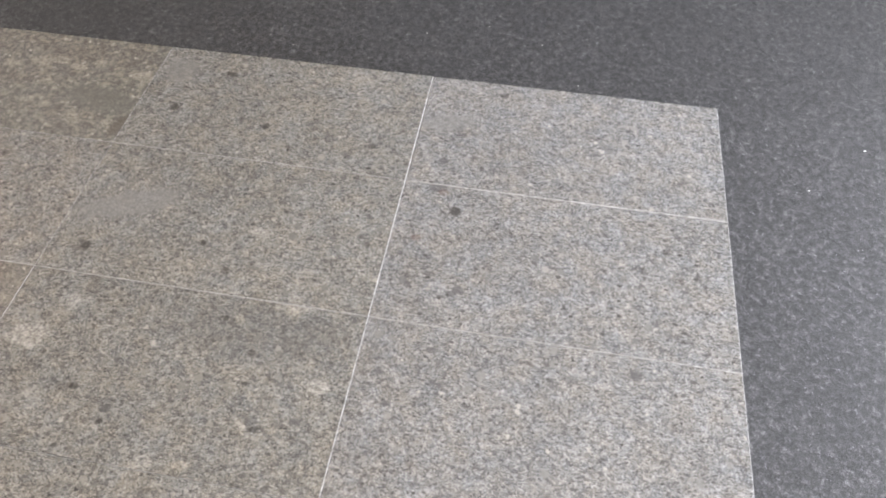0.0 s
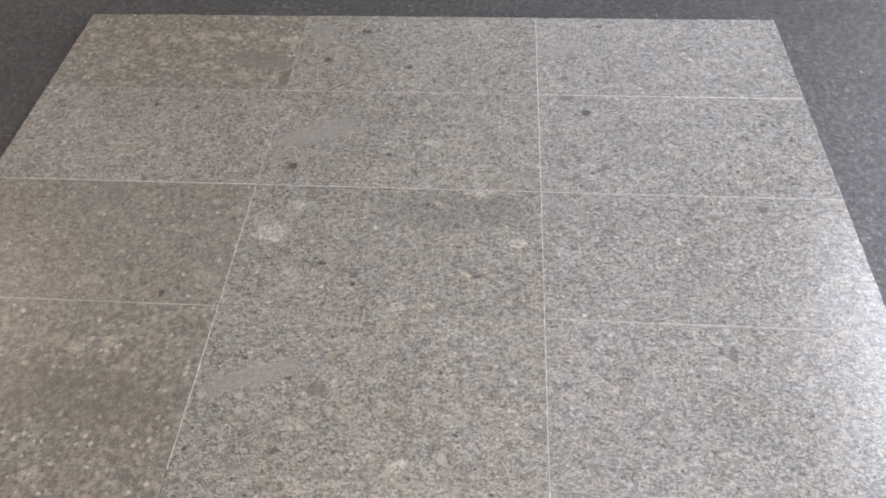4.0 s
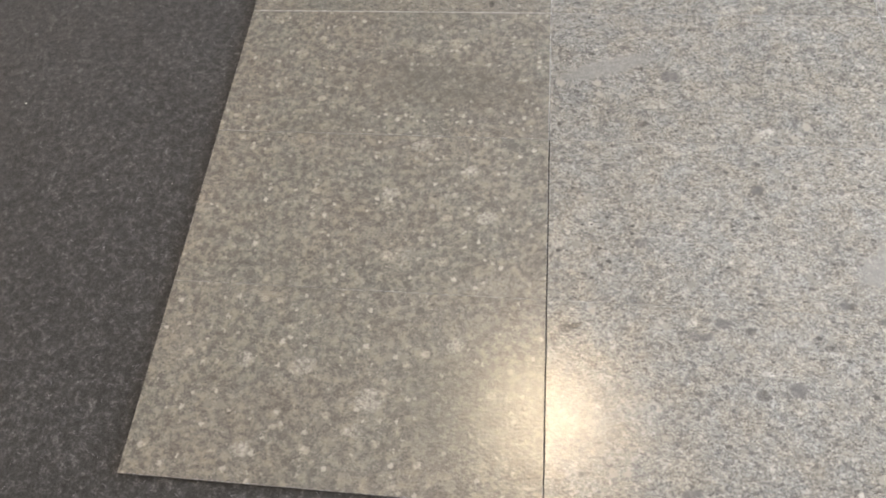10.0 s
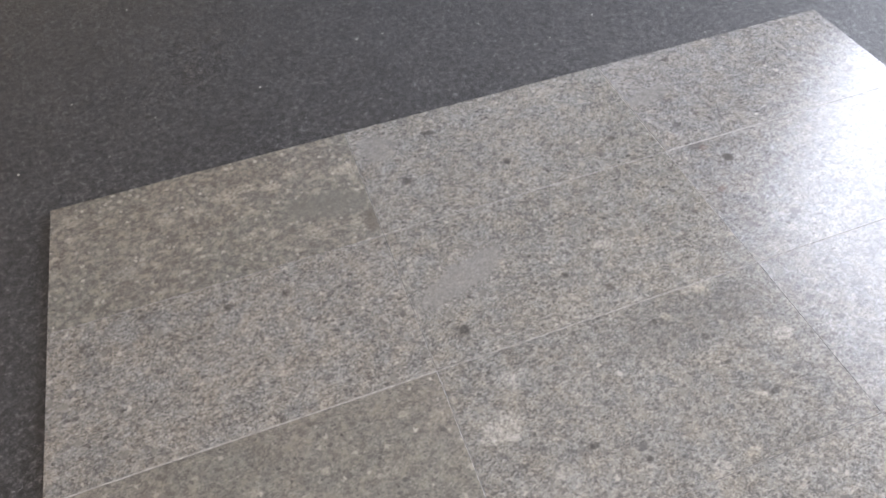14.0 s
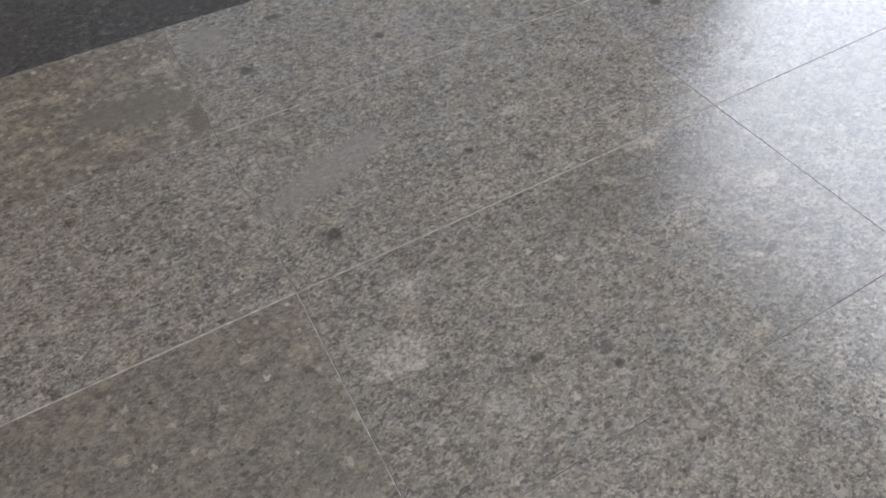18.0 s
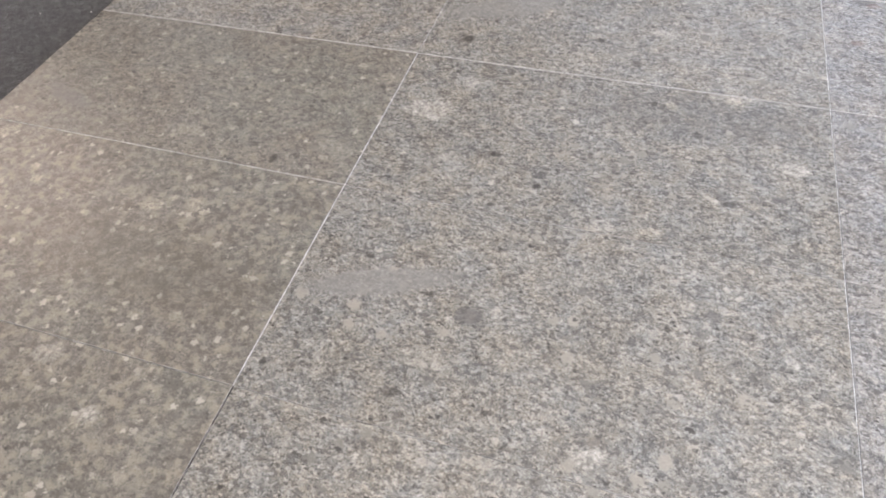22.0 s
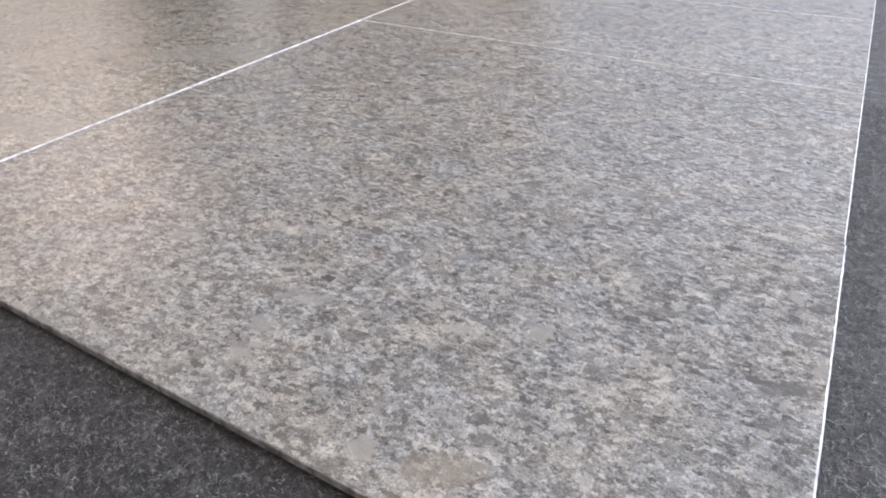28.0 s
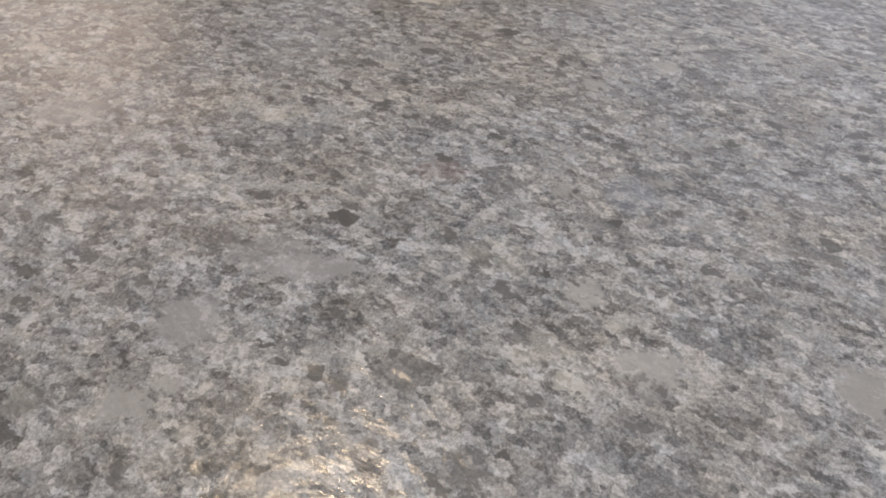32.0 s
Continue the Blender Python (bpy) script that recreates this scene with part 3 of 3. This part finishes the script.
clast(2, 0, 1.584, 0.056, 0.0033, 0.0025, 33, UMBER, 0.70)
clast(2, 0, 1.628, 0.100, 0.0048, 0.0034, 34, SLATE, 0.40)
clast(2, 0, 1.519, 0.025, 0.0045, 0.0036, 34, MOSS, 0.70)
clast(2, 0, 1.468, 0.262, 0.0109, 0.0073, 30, CREAM, 0.60)
clast(2, 0, 1.388, 0.299, 0.0047, 0.0039, 30, DARK, 0.80)
clast(2, 0, 1.488, 0.284, 0.0068, 0.0038, 30, SLATE, 0.80)
clast(2, 0, 1.255, 0.141, 0.0086, 0.0037, 30, SLATE, 0.50)
clast(2, 1, 1.426, 0.574, 0.0129, 0.0101, 30, PALE, 0.70)
clast(2, 1, 1.444, 0.391, 0.0152, 0.0063, 30, SLATE, 0.80)
clast(2, 1, 1.329, 0.366, 0.0086, 0.0060, 30, SLATE, 0.80)
clast(2, 1, 1.415, 0.324, 0.0067, 0.0047, 30, SLATE, 0.90)
clast(2, 1, 1.517, 0.469, 0.0126, 0.0049, 30, SLATE, 0.60)
clast(2, 3, 1.636, 1.169, 0.0098, 0.0108, 4, SLATE, 0.90)
clast(2, 3, 1.537, 1.144, 0.0107, 0.0094, 4, SLATE, 0.70)
clast(2, 3, 1.260, 1.059, 0.0060, 0.0064, -44, SLATE, 0.80)
clast(2, 4, 1.306, 1.442, 0.0114, 0.0129, 4, DARK, 0.90)
clast(2, 4, 1.338, 1.277, 0.0095, 0.0096, 4, SLATE, 0.80)
clast(2, 4, 1.250, 1.273, 0.0068, 0.0069, -45, SLATE, 0.80)
clast(2, 5, 1.290, 1.643, 0.0125, 0.0115, 3, DARK, 0.30)
clast(2, 5, 1.360, 1.764, 0.0104, 0.0084, 3, DARK, 0.70)
clast(2, 5, 1.252, 1.667, 0.0672, 0.0236, 14, SMOOTH, 0.80)
clast(2, 5, 1.494, 1.572, 0.0151, 0.0120, -46, PALE, 0.35)
clast(0, 1, 0.335, 0.457, 0.0102, 0.0095, 15, CREAM, 0.75)
clast(0, 1, 0.348, 0.361, 0.0180, 0.0095, 2, CREAM, 0.75)
clast(0, 1, 0.431, 0.356, 0.0130, 0.0085, 2, CREAM, 0.75)
clast(0, 1, 0.436, 0.436, 0.0100, 0.0073, 2, CREAM, 0.75)
clast(0, 2, 0.166, 0.719, 0.0100, 0.0089, 8, CREAM, 0.75)
clast(1, 0, 0.642, 0.261, 0.0104, 0.0040, 15, DARK, 0.90)
clast(1, 0, 0.738, 0.220, 0.0112, 0.0061, 15, UMBER, 0.60)
clast(1, 1, 0.937, 0.563, 0.0063, 0.0032, 23, SLATE, 0.80)
clast(1, 1, 1.065, 0.514, 0.0061, 0.0060, 15, SLATE, 0.80)
clast(1, 2, 0.617, 0.635, 0.0054, 0.0042, 23, DARK, 0.90)
clast(1, 2, 0.676, 0.797, 0.0061, 0.0030, 8, DARK, 0.90)
clast(1, 2, 0.758, 0.764, 0.0081, 0.0032, 8, DARK, 0.90)
clast(1, 2, 0.861, 0.643, 0.0085, 0.0036, 23, DARK, 0.90)
clast(1, 2, 0.954, 0.625, 0.0130, 0.0085, 23, PALE, 0.36)
clast(1, 2, 0.964, 0.642, 0.0076, 0.0063, 23, UMBER, 0.60)
clast(1, 2, 0.987, 0.761, 0.0061, 0.0051, 8, SLATE, 0.80)
clast(1, 2, 1.020, 0.786, 0.0045, 0.0041, 23, DARK, 0.90)
clast(1, 2, 1.128, 0.732, 0.0073, 0.0022, 23, DARK, 0.90)
clast(1, 3, 0.777, 1.004, 0.0091, 0.0051, 5, DARK, 0.90)
clast(1, 3, 0.842, 0.959, 0.0061, 0.0045, 10, DARK, 0.90)
clast(1, 3, 0.931, 0.915, 0.0149, 0.0104, 23, PALE, 0.36)
clast(1, 3, 0.968, 1.157, 0.0050, 0.0061, 8, DARK, 0.90)
clast(1, 3, 0.989, 0.917, 0.0150, 0.0061, 5, CREAM, 0.75)
clast(1, 3, 1.061, 1.195, 0.0231, 0.0100, 5, PALE, 0.36)
clast(1, 3, 1.132, 1.007, 0.0100, 0.0063, 10, SLATE, 0.80)
clast(1, 4, 0.873, 1.296, 0.0061, 0.0063, 10, DARK, 0.90)
clast(1, 4, 0.960, 1.336, 0.0153, 0.0095, 10, PALE, 0.36)
clast(2, 0, 1.351, 0.168, 0.0058, 0.0050, 31, UMBER, 0.60)
clast(2, 0, 1.454, 0.232, 0.0036, 0.0014, 31, DARK, 0.90)
clast(2, 0, 1.516, 0.011, 0.0045, 0.0036, 28, SLATE, 0.80)
clast(2, 0, 1.529, 0.088, 0.0112, 0.0078, 28, ASH, 0.60)
clast(2, 0, 1.603, 0.065, 0.0041, 0.0050, 28, SLATE, 0.80)
clast(2, 0, 1.699, 0.115, 0.0045, 0.0036, 28, SLATE, 0.80)
clast(2, 1, 1.388, 0.474, 0.0080, 0.0051, 2, SLATE, 0.80)
clast(2, 1, 1.538, 0.357, 0.0045, 0.0032, 31, DARK, 0.90)
clast(2, 1, 1.555, 0.562, 0.0045, 0.0041, 31, DARK, 0.90)
clast(2, 1, 1.570, 0.417, 0.0045, 0.0041, 31, SLATE, 0.80)
clast(2, 2, 1.237, 0.775, 0.0098, 0.0032, 23, SLATE, 0.80)
clast(2, 2, 1.281, 0.864, 0.0100, 0.0060, 5, SLATE, 0.80)
clast(2, 2, 1.517, 0.839, 0.0090, 0.0082, 2, SLATE, 0.80)
clast(2, 2, 1.518, 0.852, 0.0081, 0.0073, 5, SLATE, 0.80)
clast(2, 3, 1.238, 1.109, 0.0071, 0.0073, 10, SLATE, 0.80)
clast(2, 3, 1.310, 1.159, 0.0073, 0.0051, 10, SLATE, 0.80)
clast(2, 4, 1.245, 1.372, 0.0102, 0.0071, 10, RUST, 0.60)
clast(2, 4, 1.266, 1.494, 0.0170, 0.0120, 5, SLATE, 0.80)
clast(2, 4, 1.277, 1.484, 0.0102, 0.0081, 10, RUST, 0.60)
clast(2, 4, 1.329, 1.267, 0.0071, 0.0071, 10, SLATE, 0.80)
clast(2, 5, 1.263, 1.561, 0.0112, 0.0073, 10, SLATE, 0.80)


# column, row: tint, lightness, share of pale clasts, lift of the face in mm
FACES = {
    (0, 0): (SAND, 0.87, 0.22, -0.6), (0, 1): (SAND, 0.83, 0.25, -0.4), (0, 2): (SAND, 0.81, 0.26, 0.6), (0, 3): (SAND, 0.83, 0.16, 0.7), (0, 4): (OAT, 1.03, 0.08, 0.8), (0, 5): (SAND, 0.84, 0.36, 0.9),
    (1, 0): (STONE, 1.06, 0.06, 0.4), (1, 1): (STONE, 1.05, 0.05, 0.4), (1, 2): (STONE, 1.0, 0.05, 0.4), (1, 3): (STONE, 0.95, 0.07, 0.4), (1, 4): (STONE, 1.0, 0.05, 0.7), (1, 5): (STONE, 1.0, 0.05, 0.8),
    (2, 0): (GREY, 1.0, 0.05, -1.0), (2, 1): (GREY, 1.03, 0.05, -1.0), (2, 2): (GREY, 1.05, 0.05, -0.2), (2, 3): (GREY, 1.03, 0.05, -0.2), (2, 4): (GREY, 1.05, 0.05, -0.4), (2, 5): (GREY, 1.05, 0.05, -0.2),
}
ROW_GAP = (0.0002, 0.0003, 0.0005, 0.0003, 0.0002)


def column_gap(side, j):
    return (0.0018 if j < 2 else 0.0004) if side == 1 else 0.0004


def arris_material():
    s = Nodes("bare_porcelain_arris")
    worn = s.span(s.noise(s.place, 70, 5, 0.75), 0.36, 0.62)
    fine = s.noise(s.place, 500, 3, 0.6)
    s.put(Base_Color=s.mix(worn, s.mix(fine, (0.16, 0.155, 0.145), (0.30, 0.295, 0.28)), (0.56, 0.55, 0.53)), Roughness=0.7)
    return s.mat


ARRIS = arris_material()


def biscuit_material():
    s = Nodes("unglazed_porcelain_body")
    smear = s.noise(s.vec("MULTIPLY", s.place, (1, 1, 0.5)), 160, 4, 0.65)
    s.put(Base_Color=s.ramp(smear, ((0.32, (0.05, 0.05, 0.05)), (0.47, (0.18, 0.18, 0.18)), (0.64, (0.34, 0.34, 0.34)))), Roughness=0.7, Normal=s.bump(smear, 0.5, 0.0006))
    return s.mat


BISCUIT = biscuit_material()
# widths of the ground arrises, in metres
ARRIS_RIGHT = {(1, 0): 0.0010, (1, 1): 0.0011, (1, 2): 0.0010, (1, 3): 0.0009, (1, 4): 0.0010, (1, 5): 0.0012, (0, 2): 0.0007, (0, 3): 0.0005, (0, 4): 0.0002, (0, 5): 0.0002,
               (2, 0): 0.0011, (2, 1): 0.0010, (2, 2): 0.0010, (2, 3): 0.0010, (2, 4): 0.0010, (2, 5): 0.0010}
ARRIS_FRONT = {(0, 4): 0.0012, (0, 3): 0.0009, (0, 2): 0.0004, (2, 5): 0.0018, (2, 4): 0.0013, (2, 3): 0.0015, (2, 2): 0.0013, (1, 4): 0.0008, (1, 5): 0.0004, (1, 3): 0.0003,
               (2, 1): 0.0002, (1, 1): 0.0002, (0, 0): 0.0002, (1, 0): 0.0002, (2, 0): 0.0002}
ARRIS_LEFT = {(2, 5): 0.0022, (2, 4): 0.0004}


chip = random.Random(3)


def tile(i, j, tint, tone, cream, lift):
    x0, x1 = 0.6 * i + (column_gap(i, j) / 2 if i else 0), 0.6 * (i + 1) - (column_gap(i + 1, j) / 2 if i < 2 else 0)
    y0, y1 = 0.3 * j + (ROW_GAP[j - 1] / 2 if j else 0), 0.3 * (j + 1) - (ROW_GAP[j] / 2 if j < 5 else 0)
    if i == 2 and j == 0:
        x1 += 0.0007
    shade = stone("stone_print_%d_%d" % (i, j), tint, tone, cream, 3 * i + 7 * j + 1, CLASTS[i, j])
    words = "cool" if tint is GREY else "neutral" if tint is STONE else "warm brownish"
    extra = "many pale clasts" if cream > 0.1 else "fine dark chips"
    piece = tagged(new("porcelain_tile"), "%s grey porcelain tile with %s, loose on carpet" % (words, extra), "tile", "loose laid porcelain tiles")
    piece.location = ((x0 + x1) / 2, (y0 + y1) / 2, -THICK)
    a, b, top = (x1 - x0) / 2, (y1 - y0) / 2, THICK + lift / 1000
    part("body", box(-a, -b, 0.0028, a, b, top - 0.003, bm=box(-a + 0.003, -b + 0.003, 0, a - 0.003, b - 0.003, 0.0029)), BISCUIT, piece, "matt mid-grey unglazed edge")
    face = box(-a, -b, top - 0.003, a, b, top)
    right = ARRIS_RIGHT.get((i, j), 0.0003)
    front = ARRIS_FRONT.get((i, j), 0.0002)
    for axis, sign, wide in ((0, 1, right), (1, -1, front), (0, -1, ARRIS_LEFT.get((i, j), 0.0002)), (1, 1, 0.0002)):
        most = max(sign * v.co[axis] for v in face.verts)
        rim = [e for e in face.edges if all(v.co.z > top - 0.00001 and sign * v.co[axis] > most - 0.00001 for v in e.verts)]
        outer = axis == 1 and sign < 0 and j == 0
        bmesh.ops.subdivide_edges(face, edges=rim, cuts=170 if outer else 60)
        rim = [e for e in face.edges if all(v.co.z > top - 0.00001 and sign * v.co[axis] > most - 0.00001 for v in e.verts)]
        bmesh.ops.bevel(face, geom=rim, offset=wide, segments=1, affect="EDGES", profile=0.5)
        for v in face.verts:
            if v.co.z > top - 0.0025 and sign * v.co[axis] > most - 1.5 * wide - 0.0001 and abs(v.co[1 - axis]) < (b if axis == 0 else a) - 0.004:
                v.co[axis] -= sign * (chip.uniform(0, 0.0011) + (chip.random() > 0.9) * chip.uniform(0, 0.0012) if outer else chip.uniform(0, 0.25) ** 2 * 0.006)
                v.co.z -= chip.uniform(0, 0.00012) if v.co.z < top - 0.00001 else 0
    face.normal_update()
    for f in face.faces:
        rim = 0.2 < f.normal.z < 0.95 and not (j == 0 and f.normal.y < -0.2)
        f.material_index = 1 if rim else 2 if f.normal.z < 0.95 else 0
    ob = part("glazed_face", face, shade, piece)
    ob.data.materials.append(ARRIS)
    ob.data.materials.append(BISCUIT)
    return piece


for (i, j), face in FACES.items():
    tile(i, j, *face)


# ---- carpet fibres and lint ----
def fibre_material():
    s = Nodes("felt_fibre")
    pick = s.node("ShaderNodeNewGeometry").outputs["Random Per Island"]
    s.put(Base_Color=s.ramp(pick, ((0.0, (0.004, 0.004, 0.005)), (0.50, (0.008, 0.008, 0.009)), (0.80, (0.074, 0.074, 0.080)), (1.0, (0.38, 0.38, 0.40)))), Roughness=0.5, Sheen_Weight=0.1)
    return s.mat


def fibres(name, count, x0, x1, y0, y1, length, width, height, seed, clear):
    """Curled strands lying on the carpet, none under the tiles."""
    rng = np.random.default_rng(seed)
    p = rng.uniform((x0, y0), (x1, y1), (count, 2))
    out = (p[:, 0] < -clear) | (p[:, 0] > 1.8 + clear) | (p[:, 1] < -clear) | (p[:, 1] > 1.8 + clear)
    if seed == 13:      # the fine fibres alone lie at the near corner
        out &= ~((p[:, 0] > 1.2) & (p[:, 0] < 2.1) & (p[:, 1] > -0.2) & (p[:, 1] < 0.6))
    p = p[out]
    n, k = len(p), 5
    step = length * rng.uniform(0.5, 1.3, n) / (k - 1)
    turn = rng.uniform(0, 2 * np.pi, n)[:, None] + np.cumsum(rng.normal(0, 0.75, (n, k)) + rng.normal(0, 0.25, n)[:, None], axis=1)
    ways = np.stack([np.cos(turn), np.sin(turn)], -1)
    mid = p[:, None] + np.cumsum(ways * step[:, None, None], axis=1) - ways[:, :1] * step[:, None, None]
    along = np.linspace(0, 1, k)
    high = -THICK - 0.0002 + (height * rng.uniform(0.1, 1.0, n))[:, None] * np.sin(np.pi * (0.08 + 0.84 * along)) ** 0.8
    wide = width * rng.uniform(0.6, 1.3, n)[:, None] * (0.35 + 0.65 * np.sin(np.pi * (0.1 + 0.8 * along)))
    side = np.stack([-ways[..., 1], ways[..., 0]], -1) * wide[..., None] / 2
    verts = np.empty((n, k, 2, 3))
    verts[:, :, 0, :2], verts[:, :, 1, :2] = mid - side, mid + side
    verts[:, :, 0, 2], verts[:, :, 1, 2] = high, high + wide * rng.uniform(-0.5, 0.5, n)[:, None]
    base = (np.arange(n) * k * 2)[:, None] + 2 * np.arange(k - 1)
    quads = np.stack([base, base + 2, base + 3, base + 1], -1).reshape(-1, 4)
    me = bpy.data.meshes.new(name)
    me.vertices.add(n * k * 2)
    me.vertices.foreach_set("co", verts.ravel())
    me.loops.add(quads.size)
    me.loops.foreach_set("vertex_index", quads.ravel().astype(np.int32))
    me.polygons.add(len(quads))
    me.polygons.foreach_set("loop_start", np.arange(0, quads.size, 4, dtype=np.int32))
    me.update(calc_edges=True)
    me.materials.append(FIBRE)
    return new(name, me)


FIBRE = fibre_material()
for k, (count, x0, x1, y0, y1, length, width, height) in enumerate((
        (150000, 1.22, 1.88, -0.17, 0.01, 0.0036, 0.00016, 0.0024),
        (80000, 1.79, 2.10, -0.02, 0.60, 0.0060, 0.00017, 0.0026),
        (100000, -0.75, 2.6, -0.55, 2.9, 0.010, 0.00050, 0.0028))):
    tagged(fibres("carpet_fibres", count, x0, x1, y0, y1, length, width, height, 11 + k, 0.002), "curled grey fibres standing up from the felt carpet", "fibres", kind="stuff")

# white specks, a few of them by the near corner
LINT = plain("white_lint", (0.75, 0.74, 0.70), 0.8)
rng = random.Random(5)
bm = bmesh.new()
made = 0
while made < 150:
    x, y = (rng.uniform(1.3, 2.0), rng.uniform(-0.16, 0.0)) if made < 14 else (rng.uniform(-0.7, 2.5), rng.uniform(-0.4, 2.7))
    if -0.01 < x < 1.81 and -0.01 < y < 1.81:
        continue
    r = rng.uniform(0.0004, 0.0009) if made < 14 else rng.uniform(0.0006, 0.0016)
    bmesh.ops.create_icosphere(bm, subdivisions=1, radius=r, matrix=Matrix.Translation((x, y, -THICK + 0.0012)) @ Matrix.Diagonal((rng.uniform(0.8, 2.2), 1, 0.7, 1)))
    made += 1
for x, y, r in ((1.5886, -0.0476, 0.0006), (1.5992, -0.0301, 0.0005), (1.6174, -0.0227, 0.0006), (1.5786, -0.0319, 0.0003), (1.6558, -0.0085, 0.0003)):
    bmesh.ops.create_icosphere(bm, subdivisions=1, radius=r, matrix=Matrix.Translation((x, y, -THICK + 0.0022)))
tagged(part("lint", bm, LINT), "tiny white specks of lint on the dark carpet", "lint", kind="stuff")
